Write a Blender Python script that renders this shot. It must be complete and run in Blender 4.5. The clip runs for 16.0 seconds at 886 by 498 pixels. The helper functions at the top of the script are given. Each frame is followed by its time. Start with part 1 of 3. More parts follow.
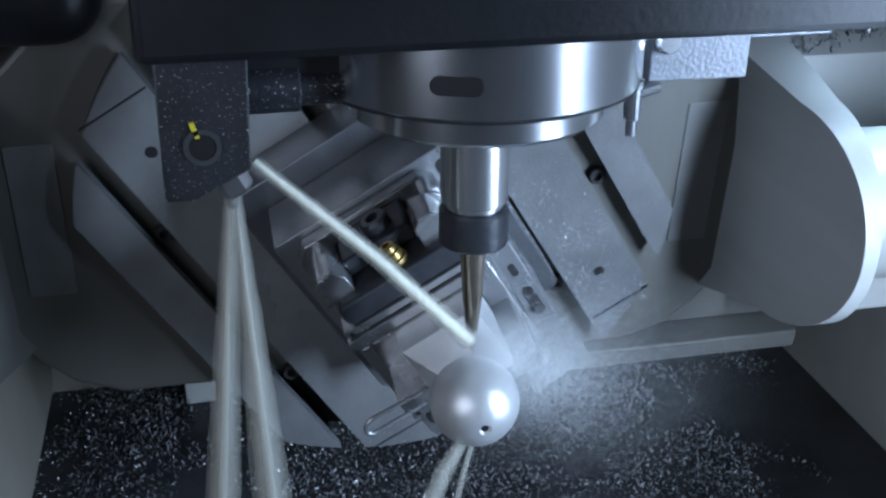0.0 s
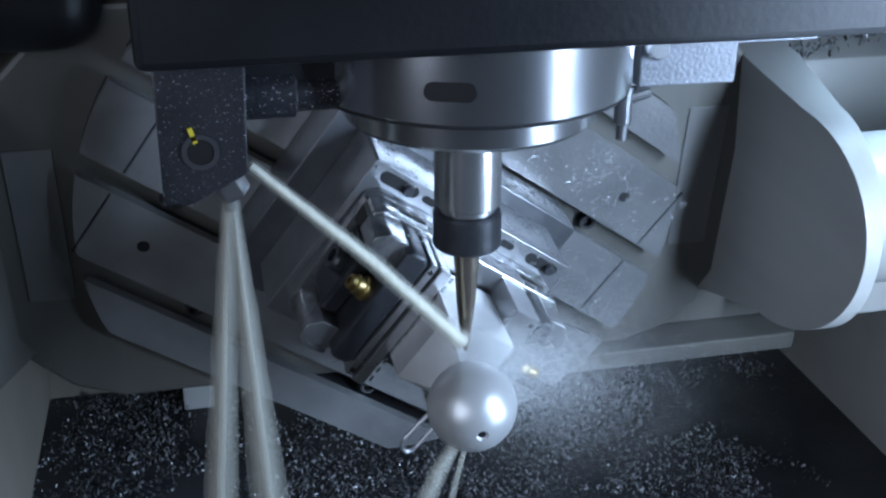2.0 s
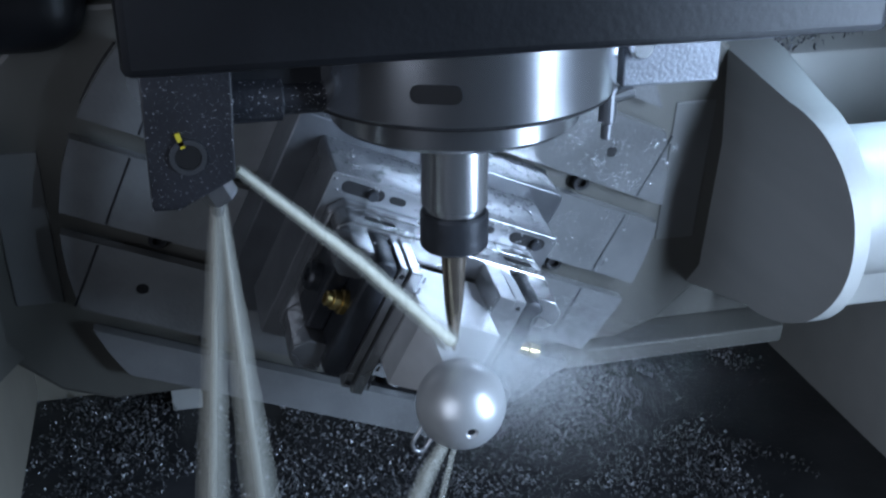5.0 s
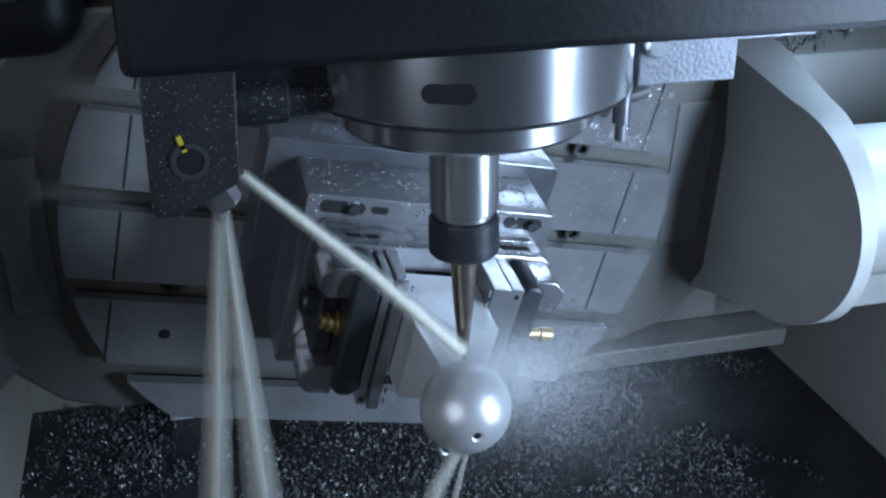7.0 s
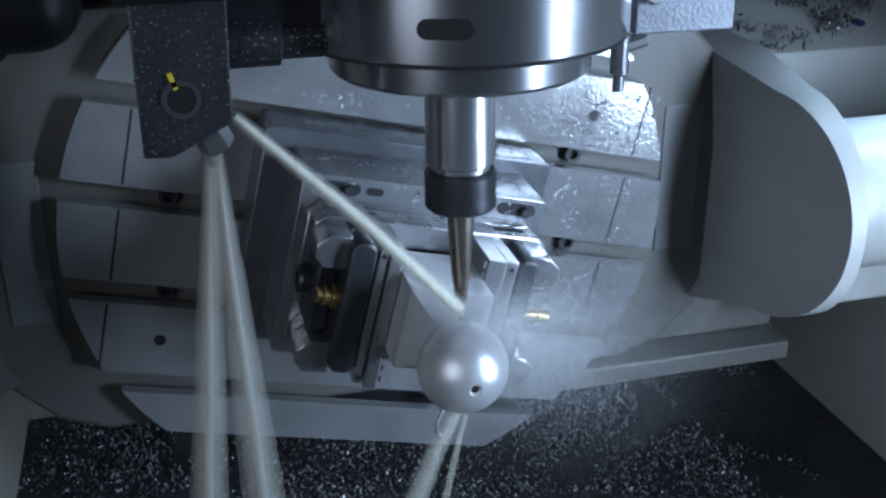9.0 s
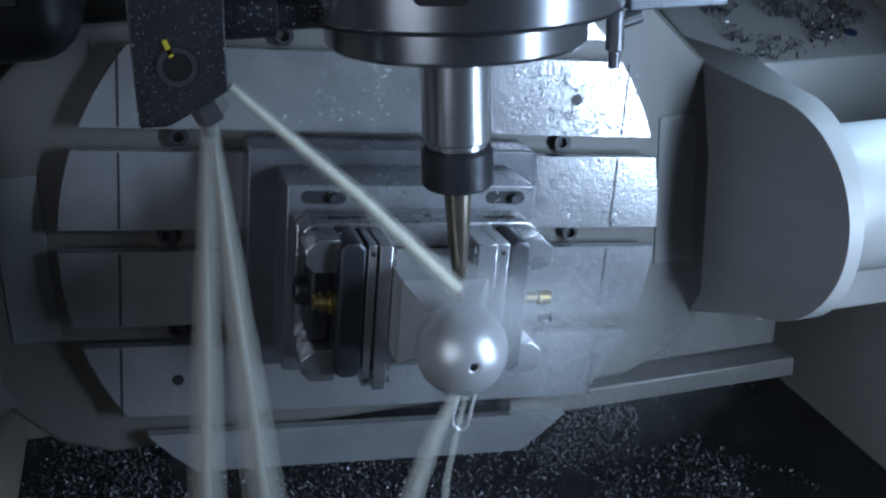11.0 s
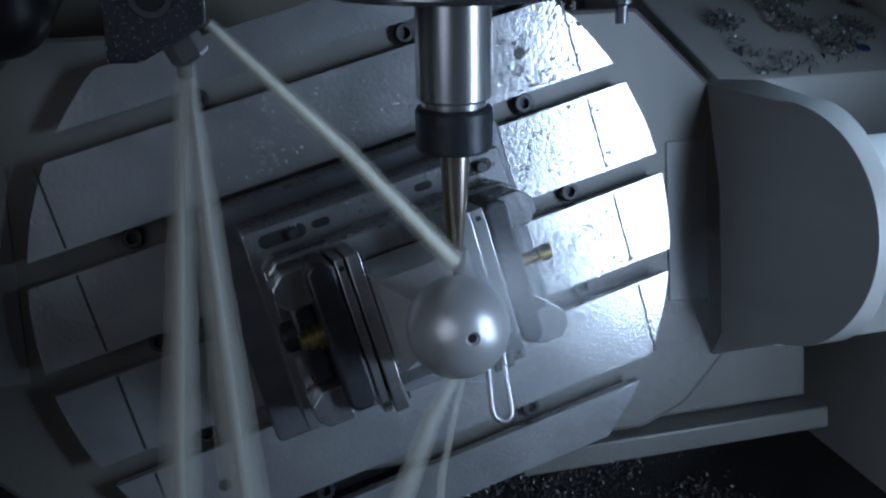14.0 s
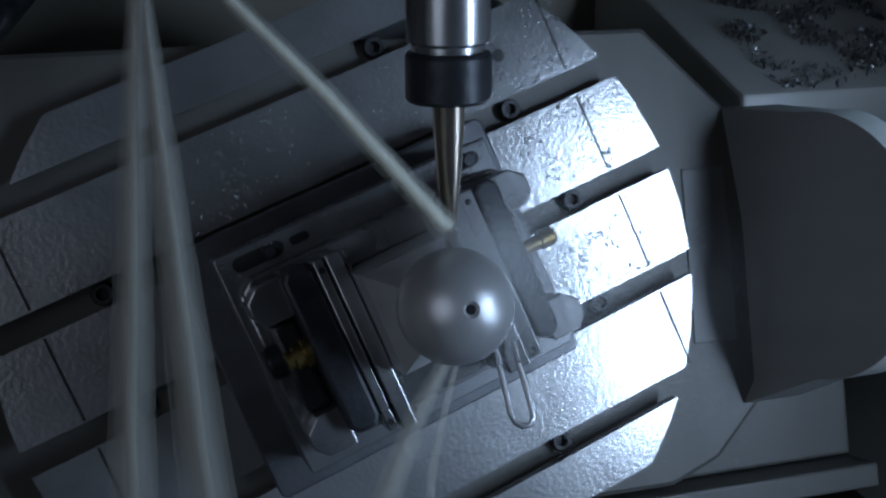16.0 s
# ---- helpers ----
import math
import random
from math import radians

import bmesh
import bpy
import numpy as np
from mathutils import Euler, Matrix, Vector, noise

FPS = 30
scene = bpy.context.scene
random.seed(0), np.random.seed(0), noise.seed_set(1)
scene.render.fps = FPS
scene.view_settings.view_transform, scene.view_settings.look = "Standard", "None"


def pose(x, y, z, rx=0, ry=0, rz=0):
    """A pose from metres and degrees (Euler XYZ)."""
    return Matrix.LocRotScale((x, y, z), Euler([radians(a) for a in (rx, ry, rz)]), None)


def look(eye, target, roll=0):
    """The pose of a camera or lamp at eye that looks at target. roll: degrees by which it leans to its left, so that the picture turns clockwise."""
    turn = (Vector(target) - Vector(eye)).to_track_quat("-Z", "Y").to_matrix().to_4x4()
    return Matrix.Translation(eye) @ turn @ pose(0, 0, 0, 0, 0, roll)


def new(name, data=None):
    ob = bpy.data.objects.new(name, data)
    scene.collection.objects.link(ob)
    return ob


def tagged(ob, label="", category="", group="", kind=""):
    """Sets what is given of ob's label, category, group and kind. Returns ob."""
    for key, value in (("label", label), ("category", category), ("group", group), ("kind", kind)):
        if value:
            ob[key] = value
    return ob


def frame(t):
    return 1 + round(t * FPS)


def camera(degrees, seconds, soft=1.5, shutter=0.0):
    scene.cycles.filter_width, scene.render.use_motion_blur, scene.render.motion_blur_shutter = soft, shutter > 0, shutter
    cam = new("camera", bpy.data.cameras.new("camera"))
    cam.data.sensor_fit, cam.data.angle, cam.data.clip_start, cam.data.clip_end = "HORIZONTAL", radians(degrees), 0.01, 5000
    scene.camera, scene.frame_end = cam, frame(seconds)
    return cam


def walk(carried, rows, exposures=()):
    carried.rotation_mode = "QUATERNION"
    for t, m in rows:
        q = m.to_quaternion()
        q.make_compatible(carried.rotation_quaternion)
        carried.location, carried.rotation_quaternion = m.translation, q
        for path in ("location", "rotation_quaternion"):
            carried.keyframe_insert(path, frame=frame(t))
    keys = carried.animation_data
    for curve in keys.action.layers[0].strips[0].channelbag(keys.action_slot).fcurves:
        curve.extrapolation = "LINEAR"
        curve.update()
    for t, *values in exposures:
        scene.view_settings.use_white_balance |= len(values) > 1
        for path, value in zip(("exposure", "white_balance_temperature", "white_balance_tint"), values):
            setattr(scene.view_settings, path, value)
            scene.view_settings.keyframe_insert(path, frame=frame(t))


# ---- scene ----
cam = camera(44.00, 16.0, soft=2.4)
walk(cam, [
    (0, pose(-0.1185, -0.6539, 0.3040, 65.063, -0.326, -12.279)),
    (0.5, pose(-0.1204, -0.6537, 0.3028, 65.285, -0.332, -12.438)),
    (1, pose(-0.1204, -0.6530, 0.3035, 65.341, -0.332, -12.492)),
    (1.5, pose(-0.1214, -0.6517, 0.3041, 65.301, -0.333, -12.544)),
    (2, pose(-0.1227, -0.6515, 0.3042, 65.283, -0.328, -12.619)),
    (2.5, pose(-0.1232, -0.6503, 0.3053, 65.267, -0.315, -12.683)),
    (3, pose(-0.1238, -0.6497, 0.3062, 65.142, -0.283, -12.955)),
    (3.5, pose(-0.1248, -0.6490, 0.3062, 64.911, -0.208, -13.228)),
    (4, pose(-0.1248, -0.6488, 0.3076, 64.819, -0.105, -13.467)),
    (6.5, pose(-0.1300, -0.6439, 0.2991, 65.530, 0.152, -14.058)),
    (7, pose(-0.1329, -0.6413, 0.2983, 65.557, 0.203, -14.325)),
    (7.5, pose(-0.1314, -0.6458, 0.2967, 65.687, 0.271, -14.269)),
    (8, pose(-0.1322, -0.6494, 0.2944, 65.922, 0.343, -14.411)),
    (8.5, pose(-0.1342, -0.6527, 0.2897, 66.252, 0.427, -14.614)),
    (9, pose(-0.1370, -0.6533, 0.2854, 66.556, 0.532, -14.846)),
    (11.5, pose(-0.1427, -0.6623, 0.2674, 68.494, 1.080, -15.358)),
    (12, pose(-0.1450, -0.6629, 0.2625, 68.898, 1.133, -15.549)),
    (12.5, pose(-0.1475, -0.6610, 0.2581, 69.429, 1.106, -15.717)),
    (13, pose(-0.1455, -0.6526, 0.2536, 69.972, 0.985, -15.676)),
    (13.5, pose(-0.1424, -0.6362, 0.2464, 70.276, 0.880, -15.778)),
    (14, pose(-0.1392, -0.6180, 0.2353, 70.532, 0.791, -15.955)),
    (14.5, pose(-0.1354, -0.6059, 0.2290, 70.619, 0.656, -15.918)),
    (15, pose(-0.1325, -0.5913, 0.2216, 70.976, 0.506, -15.967)),
    (15.5, pose(-0.1292, -0.5751, 0.2134, 71.423, 0.440, -16.073)),
    (16, pose(-0.1249, -0.5649, 0.2096, 72.113, 0.342, -15.785)),
], [(0, 1.65), (2, 1.55), (4, 1.38), (7, 1.42), (9, 1.30), (12.5, 0.70), (14, 0.34), (16, -0.26)])

# ---- light ----
world = bpy.data.worlds.new("world")
scene.world = world
world.use_nodes = True
world.node_tree.nodes["Background"].inputs[0].default_value = (0.55, 0.68, 1.0, 1)
world.node_tree.nodes["Background"].inputs[1].default_value = 0.0


def area_lamp(name, eye, target, power, size, colour, spread=120.0, size_y=0):
    data = bpy.data.lights.new(name, "AREA")
    data.energy, data.color, data.size, data.spread = power, colour, size, radians(spread)
    if size_y:
        data.shape, data.size_y = "RECTANGLE", size_y
    else:
        data.shape = "DISK"
    ob = new(name, data)
    ob.matrix_world = look(eye, target)
    return ob


area_lamp("work_lamp_front", (0.512, -0.59, 0.105), (0.16, -0.05, 0.0), 1.15, 0.080, (0.53, 0.715, 1.0), 72, 0.42)
# Added lamp with no known source, lifts the table's right side.
area_lamp("added_lamp_side", (0.44, -0.42, -0.06), (0.17, -0.02, -0.04), 0.16, 0.06, (0.53, 0.715, 1.0), 130)
# Unseen lamp, added to put a bright glow on the right rim.
area_lamp("added_lamp_rim", (0.44, -0.08, 0.46), (0.375, -0.02, 0.07), 0.10, 0.07, (0.46, 0.70, 1.0), 32)
# Unseen fill lamp, added in place of ambient light from the left.
area_lamp("fill_lamp_left", (-0.70, -0.86, 0.34), (0.14, 0.04, 0.06), 0.35, 0.80, (0.70, 0.80, 1.0), 78)


# ---- materials ----
def mat(name, colour, rough=0.5, metal=0.0, vary=0.15, grain=60.0, bump=0.0, bump_scale=200.0, rough_vary=0.1,
        speck=0.0, speck_scale=400.0, stretch=(1, 1, 1), island=0.0):
    m = bpy.data.materials.new(name)
    m.use_nodes = True
    nt = m.node_tree
    b = nt.nodes["Principled BSDF"]
    b.inputs["Metallic"].default_value = metal
    co = nt.nodes.new("ShaderNodeTexCoord")
    mp = nt.nodes.new("ShaderNodeMapping")
    mp.inputs["Scale"].default_value = stretch
    nt.links.new(co.outputs["Object"], mp.inputs["Vector"])

    def tex(scale, detail=4.0):
        n = nt.nodes.new("ShaderNodeTexNoise")
        n.inputs["Scale"].default_value, n.inputs["Detail"].default_value = scale, detail
        nt.links.new(mp.outputs["Vector"], n.inputs["Vector"])
        return n

    def ramp(n, lo, hi, a=0.3, z=0.7):
        r = nt.nodes.new("ShaderNodeMapRange")
        r.inputs["From Min"].default_value, r.inputs["From Max"].default_value = a, z
        r.inputs["To Min"].default_value, r.inputs["To Max"].default_value = lo, hi
        nt.links.new(n, r.inputs["Value"])
        return r.outputs["Result"]

    def math(op, a, c):
        n = nt.nodes.new("ShaderNodeMath")
        n.operation = op
        for i, v in enumerate((a, c)):
            if isinstance(v, (int, float)):
                n.inputs[i].default_value = v
            else:
                nt.links.new(v, n.inputs[i])
        return n.outputs[0]

    big, small = tex(grain * 0.12), tex(grain)
    value = math("MULTIPLY", ramp(big.outputs[0], 1 - vary, 1 + vary), ramp(small.outputs[0], 1 - vary * 0.6, 1 + vary * 0.6))
    if island:
        g = nt.nodes.new("ShaderNodeNewGeometry")
        value = math("MULTIPLY", value, ramp(g.outputs["Random Per Island"], 1 - island, 1 + island, 0.0, 1.0))
    mix = nt.nodes.new("ShaderNodeVectorMath")
    mix.operation = "SCALE"
    mix.inputs[0].default_value = colour
    nt.links.new(value, mix.inputs["Scale"])
    col = mix.outputs[0]
    if speck:
        s = tex(speck_scale, 2.0)
        mask = ramp(s.outputs[0], 0.0, 1.0, 0.66 - speck * 0.1, 0.70)
        mx = nt.nodes.new("ShaderNodeMix")
        mx.data_type = "RGBA"
        nt.links.new(mask, mx.inputs[0])
        nt.links.new(col, mx.inputs[6])
        mx.inputs[7].default_value = (0.45, 0.47, 0.5, 1)
        col = mx.outputs[2]
    nt.links.new(col, b.inputs["Base Color"])
    nt.links.new(ramp(big.outputs[0], max(rough - rough_vary, 0.02), min(rough + rough_vary, 1.0)), b.inputs["Roughness"])
    if bump:
        h = tex(bump_scale, 3.0)
        bp = nt.nodes.new("ShaderNodeBump")
        bp.inputs["Strength"].default_value, bp.inputs["Distance"].default_value = bump, 0.001
        nt.links.new(h.outputs[0], bp.inputs["Height"])
        nt.links.new(bp.outputs[0], b.inputs["Normal"])
    return m


def water_mat(name, colour, alpha, rough=0.4):
    m = bpy.data.materials.new(name)
    m.use_nodes = True
    nt = m.node_tree
    b = nt.nodes["Principled BSDF"]
    b.inputs["Base Color"].default_value = (*colour, 1)
    b.inputs["Roughness"].default_value = rough
    co = nt.nodes.new("ShaderNodeTexCoord")
    mp = nt.nodes.new("ShaderNodeMapping")
    mp.inputs["Scale"].default_value = (300, 300, 12)
    n = nt.nodes.new("ShaderNodeTexNoise")
    n.inputs["Scale"].default_value = 1.0
    r = nt.nodes.new("ShaderNodeMapRange")
    r.inputs["From Min"].default_value, r.inputs["From Max"].default_value = 0.3, 0.7
    r.inputs["To Min"].default_value, r.inputs["To Max"].default_value = alpha * 0.82, min(alpha * 1.15, 1.0)
    nt.links.new(co.outputs["Object"], mp.inputs["Vector"])
    nt.links.new(mp.outputs[0], n.inputs["Vector"])
    nt.links.new(n.outputs[0], r.inputs["Value"])
    nt.links.new(r.outputs[0], b.inputs["Alpha"])
    return m


M_TABLE = mat("ground_table_steel", (0.40, 0.405, 0.41), 0.235, 0.68, 0.20, 30, 0.22, 330, 0.06)
# Near-black puts the slots' shade into colour; scribed lines and screws share it.
M_SLOT = mat("slot_shade_dark_steel", (0.028, 0.028, 0.030), 0.45, 0.3, 0.3, 60, 0.3, 220)
M_DARK = mat("blackened_steel", (0.045, 0.048, 0.055), 0.42, 0.4, 0.3, 80, 0.25, 300)
M_BLACK = mat("black_paint", (0.013, 0.014, 0.017), 0.45, 0.0, 0.3, 40, 0.2, 250, 0.1)
M_BLOCK = mat("wet_black_block", (0.022, 0.023, 0.028), 0.40, 0.0, 0.3, 60, 0.6, 420, 0.1, 0.12, 900)
M_GREY = mat("vise_steel", (0.37, 0.375, 0.385), 0.28, 0.80, 0.18, 60, 0.25, 220)
M_BAR = mat("oiled_steel_bar", (0.13, 0.135, 0.145), 0.36, 0.6, 0.2, 50, 0.25, 250)
M_RISER = mat("scratched_riser_steel", (0.24, 0.245, 0.255), 0.33, 0.65, 0.25, 45, 0.25, 260, 0.1, stretch=(0.15, 1, 1))
M_CHROME = mat("polished_steel", (0.55, 0.56, 0.58), 0.24, 0.88, 0.10, 30, 0.06, 120, 0.08, stretch=(1, 1, 0.1))
M_ALU = mat("milled_aluminium", (0.76, 0.77, 0.78), 0.36, 0.45, 0.08, 80, 0.15, 700, 0.06)
M_BALL = mat("milled_ball_aluminium", (0.68, 0.69, 0.70), 0.38, 0.52, 0.06, 60, 0.12, 1400, 0.05)
M_BRASS = mat("brass", (0.45, 0.33, 0.13), 0.35, 0.9, 0.15, 80, 0.1)
M_WHITE = mat("wet_white_paint", (0.54, 0.54, 0.515), 0.42, 0.0, 0.10, 18, 0.12, 60, 0.12)
# Same white paint as M_ARM, darkened: the cradle's shade is in this colour.
M_CRADLE_SHADED = mat("streaked_cradle_paint_shaded", (0.095, 0.092, 0.082), 0.42, 0.0, 0.13, 40, 0.18, 90, 0.14, stretch=(1, 0.12, 1))
# Lit copy of the cradle's paint, for the right arm; also on the drum.
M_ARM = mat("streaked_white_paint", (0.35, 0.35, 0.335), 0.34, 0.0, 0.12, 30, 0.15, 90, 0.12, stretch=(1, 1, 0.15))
M_BEIGE = mat("beige_paint", (0.30, 0.275, 0.225), 0.5, 0.0, 0.14, 12, 0.1, 80)
M_FLOOR = mat("oily_black_sheet", (0.045, 0.046, 0.05), 0.35, 0.2, 0.4, 20, 0.4, 140)
M_CHIP = mat("aluminium_chips", (0.25, 0.255, 0.265), 0.45, 0.75, 0.3, 200, 0, 0, 0.1, island=0.5)
# Black fills stand in for the shade in holes; seams and dowels share it.
M_PIT = mat("hole_shade_and_black_detail", (0.006, 0.006, 0.007), 0.6, 0.0)
M_BRACKET = mat("grey_sheet", (0.16, 0.17, 0.19), 0.42, 0.3, 0.2, 120, 0.4, 500)
M_POCKET = mat("grey_cover", (0.13, 0.13, 0.125), 0.45, 0.0, 0.15, 20, 0.1, 80)
M_NOSE = mat("turned_steel", (0.37, 0.38, 0.40), 0.19, 0.88, 0.10, 40, 0.05, 120, 0.06, stretch=(1, 1, 0.05))
M_BLUE = mat("dark_blue", (0.02, 0.06, 0.16), 0.4)
M_YELLOW = mat("yellow_paint_mark", (0.75, 0.62, 0.05), 0.5)
M_TOOL = mat("carbide_tool", (0.50, 0.43, 0.36), 0.26, 0.9, 0.2, 90)
M_JET = water_mat("coolant_jet", (0.97, 0.96, 0.80), 0.66)
M_SPRAY = water_mat("coolant_spray", (0.97, 0.97, 0.84), 0.38)
M_DROP = mat("coolant_droplets", (0.82, 0.85, 0.86), 0.3, 0.0, 0.05)
M_BEAD = mat("clear_water", (0.95, 0.97, 1.0), 0.06, 0.0, 0.0)
M_BEAD.node_tree.nodes["Principled BSDF"].inputs["Transmission Weight"].default_value = 0.9
M_BEAD.node_tree.nodes["Principled BSDF"].inputs["IOR"].default_value = 1.33
M_VEIL = water_mat("coolant_veil", (0.97, 0.97, 0.86), 0.11)


# ---- builders ----
def finish(bm, smooth=20.0):
    bmesh.ops.recalc_face_normals(bm, faces=bm.faces)
    for f in bm.faces:
        f.smooth = True
    for e in bm.edges:
        e.smooth = len(e.link_faces) == 2 and e.calc_face_angle(0) < radians(smooth)


def part(name, bm, material, parent=None, label="", kind="", smooth=20.0):
    finish(bm, smooth)
    me = bpy.data.meshes.new(name)
    bm.to_mesh(me)
    bm.free()
    me.materials.append(material)
    ob = new(name, me)
    if parent is not None:
        ob.parent = parent
    return tagged(ob, label, kind=kind)


def root(name, label, category, group="", kind=""):
    return tagged(new(name), label, category, group, kind)


def box(x0, x1, y0, y1, z0, z1, bevel=0.001, bm=None, m=None, seg=2):
    own = bm is None
    bm = bmesh.new() if own else bm
    tmp = bmesh.new()
    bmesh.ops.create_cube(tmp, size=1)
    bmesh.ops.scale(tmp, vec=(x1 - x0, y1 - y0, z1 - z0), verts=tmp.verts)
    bmesh.ops.translate(tmp, vec=((x0 + x1) / 2, (y0 + y1) / 2, (z0 + z1) / 2), verts=tmp.verts)
    if bevel:
        bmesh.ops.bevel(tmp, geom=tmp.edges[:], offset=bevel, segments=seg, affect="EDGES", profile=0.5)
    if m is not None:
        bmesh.ops.transform(tmp, matrix=m, verts=tmp.verts)
    join(bm, tmp)
    return bm


def join(bm, tmp):
    at = {v: bm.verts.new(v.co) for v in tmp.verts}
    for f in tmp.faces:
        bm.faces.new([at[v] for v in f.verts])
    tmp.free()


def prism(points, z0, z1, bevel=0.0, m=None):
    """A plate with the outline points in x, y, from z0 to z1."""
    bm = bmesh.new()
    low = [bm.verts.new((x, y, z0)) for x, y in points]
    top = [bm.verts.new((x, y, z1)) for x, y in points]
    bm.faces.new(low[::-1])
    bm.faces.new(top)
    n = len(points)
    for i in range(n):
        bm.faces.new((low[i], low[(i + 1) % n], top[(i + 1) % n], top[i]))
    bmesh.ops.recalc_face_normals(bm, faces=bm.faces)
    if bevel:
        bmesh.ops.bevel(bm, geom=bm.edges[:], offset=bevel, segments=2, affect="EDGES", profile=0.5)
    if m is not None:
        bmesh.ops.transform(bm, matrix=m, verts=bm.verts)
    return bm


def lathe(profile, steps=48, m=None, bm=None, close=True):
    """A solid turned about z: profile of (radius, z)."""
    out = bmesh.new()
    rings = []
    for r, z in profile:
        if r < 1e-6:
            rings.append([out.verts.new((0, 0, z))])
        else:
            rings.append([out.verts.new((r * math.cos(2 * math.pi * i / steps), r * math.sin(2 * math.pi * i / steps), z)) for i in range(steps)])
    for a, b in zip(rings, rings[1:]):
        for i in range(steps):
            j = (i + 1) % steps
            if len(a) == 1 and len(b) > 1:
                out.faces.new((a[0], b[i], b[j]))
            elif len(b) == 1 and len(a) > 1:
                out.faces.new((a[i], a[j], b[0]))
            elif len(a) > 1:
                out.faces.new((a[i], a[j], b[j], b[i]))
    if close:
        for ring in (rings[0], rings[-1]):
            if len(ring) > 1:
                out.faces.new(ring)
    if m is not None:
        bmesh.ops.transform(out, matrix=m, verts=out.verts)
    if bm is not None:
        bmesh.ops.recalc_face_normals(out, faces=out.faces)
        join(bm, out)
        return bm
    return out


def tube(points, radii, steps=12):
    """A round bar along points, with a radius at each."""
    bm = bmesh.new()
    rings = []
    pts = [Vector(p) for p in points]
    side = None
    for i, p in enumerate(pts):
        d = (pts[min(i + 1, len(pts) - 1)] - pts[max(i - 1, 0)]).normalized()
        if side is None:
            side = d.orthogonal().normalized()
        side = (side - d * side.dot(d)).normalized()
        up = d.cross(side)
        r = radii[i]
        rings.append([bm.verts.new(p + side * r * math.cos(2 * math.pi * k / steps) + up * r * math.sin(2 * math.pi * k / steps)) for k in range(steps)])
    for a, b in zip(rings, rings[1:]):
        for k in range(steps):
            j = (k + 1) % steps
            bm.faces.new((a[k], a[j], b[j], b[k]))
    bm.faces.new(rings[0][::-1])
    bm.faces.new(rings[-1])
    return bm


ALONG_X = pose(0, 0, 0, 0, 90, 0)


# ---- enclosure ----
tagged(part("floor", box(-0.95, 0.56, -1.3, 0.48, -0.42, -0.35, 0), M_FLOOR), "black oily sheet floor strewn with bright metal chips", "floor", kind="structure")
tagged(part("wall_back", box(-0.95, 0.56, 0.44, 0.48, -0.35, 1.0, 0), M_BEIGE), "beige painted sheet metal back wall", "wall", kind="structure")
# White where the other walls are beige: the light's falloff is in the colour.
tagged(part("wall_right", box(0.522, 0.56, -1.3, 0.44, -0.35, 1.0, 0), M_WHITE), "sheet metal side wall painted lighter for the light it gets", "wall", kind="structure")
tagged(part("wall_left", box(-0.95, -0.91, -1.3, 0.44, -0.35, 1.0, 0), M_BEIGE), "beige painted sheet metal side wall", "wall", kind="structure")
tagged(part("wall_front", box(-0.91, 0.522, -1.3, -1.26, -0.35, 1.0, 0), M_BEIGE), "beige painted sheet metal front wall", "wall", kind="structure")
tagged(part("ceiling", box(-0.95, 0.56, -1.3, 0.48, 1.0, 1.04, 0), M_BLACK), "dark closed roof of the machine", "ceiling", kind="structure")


def bearing_housing():
    t = root("bearing_housing", "white cast bearing housing strewn with metal chips", "machine housing")
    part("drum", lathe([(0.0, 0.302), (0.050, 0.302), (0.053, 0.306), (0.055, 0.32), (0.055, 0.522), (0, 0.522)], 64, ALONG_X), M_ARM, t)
    slope = prism([(0.05, -0.12), (0.05, -0.042), (0.148, -0.034), (0.156, 0.067), (0.30, 0.113), (0.44, 0.158), (0.44, -0.12)], 0.31, 0.522, 0.004,
                  Matrix(((0, 0, 1, 0), (1, 0, 0, 0), (0, 1, 0, 0), (0, 0, 0, 1))))
    part("sloping_cover", slope, M_WHITE, t)
    part("guard_strip", box(0.40, 0.41, -0.105, -0.085, -0.08, 0.035, 0.002), M_WHITE, t)
    part("blue_disc", lathe([(0, -0.003), (0.0062, -0.003), (0.0062, 0.0012), (0.005, 0.002), (0, 0.002)], 24, pose(0.4661, 0.1930, 0.0788, 17.7, 0, 0)), M_BLUE, t, "small dark blue disc")


bearing_housing()


def left_housing():
    t = root("bearing_housing", "beige cast bearing housing in the dark corner", "machine housing")
    part("drum", lathe([(0.0, -0.60), (0.11, -0.60), (0.116, -0.32), (0.098, -0.302), (0, -0.302)], 64, ALONG_X), M_BEIGE, t)
    part("pedestal", box(-0.60, -0.31, 0.06, 0.44, -0.35, 0.03, 0.02), M_BEIGE, t)
    return t


left_housing()
hood = root("black_hood", "black rounded cover in the upper back corner", "machine cover")
part("hood_shell", box(-0.75, -0.178, 0.02, 0.44, 0.132, 0.50, 0.030, seg=5), M_BLACK, hood)
part("hood_rim", box(-0.74, -0.212, 0.0165, 0.0195, 0.170, 0.178, 0.001), M_DARK, hood)
foot = root("white_foot", "small white block standing on the floor", "machine foot")
part("foot_block", box(-0.172, -0.140, 0.385, 0.435, -0.35, -0.312, 0.002), M_WHITE, foot)
part("foot_post", box(-0.190, -0.12, 0.405, 0.438, -0.312, -0.20, 0.002), M_DARK, foot)


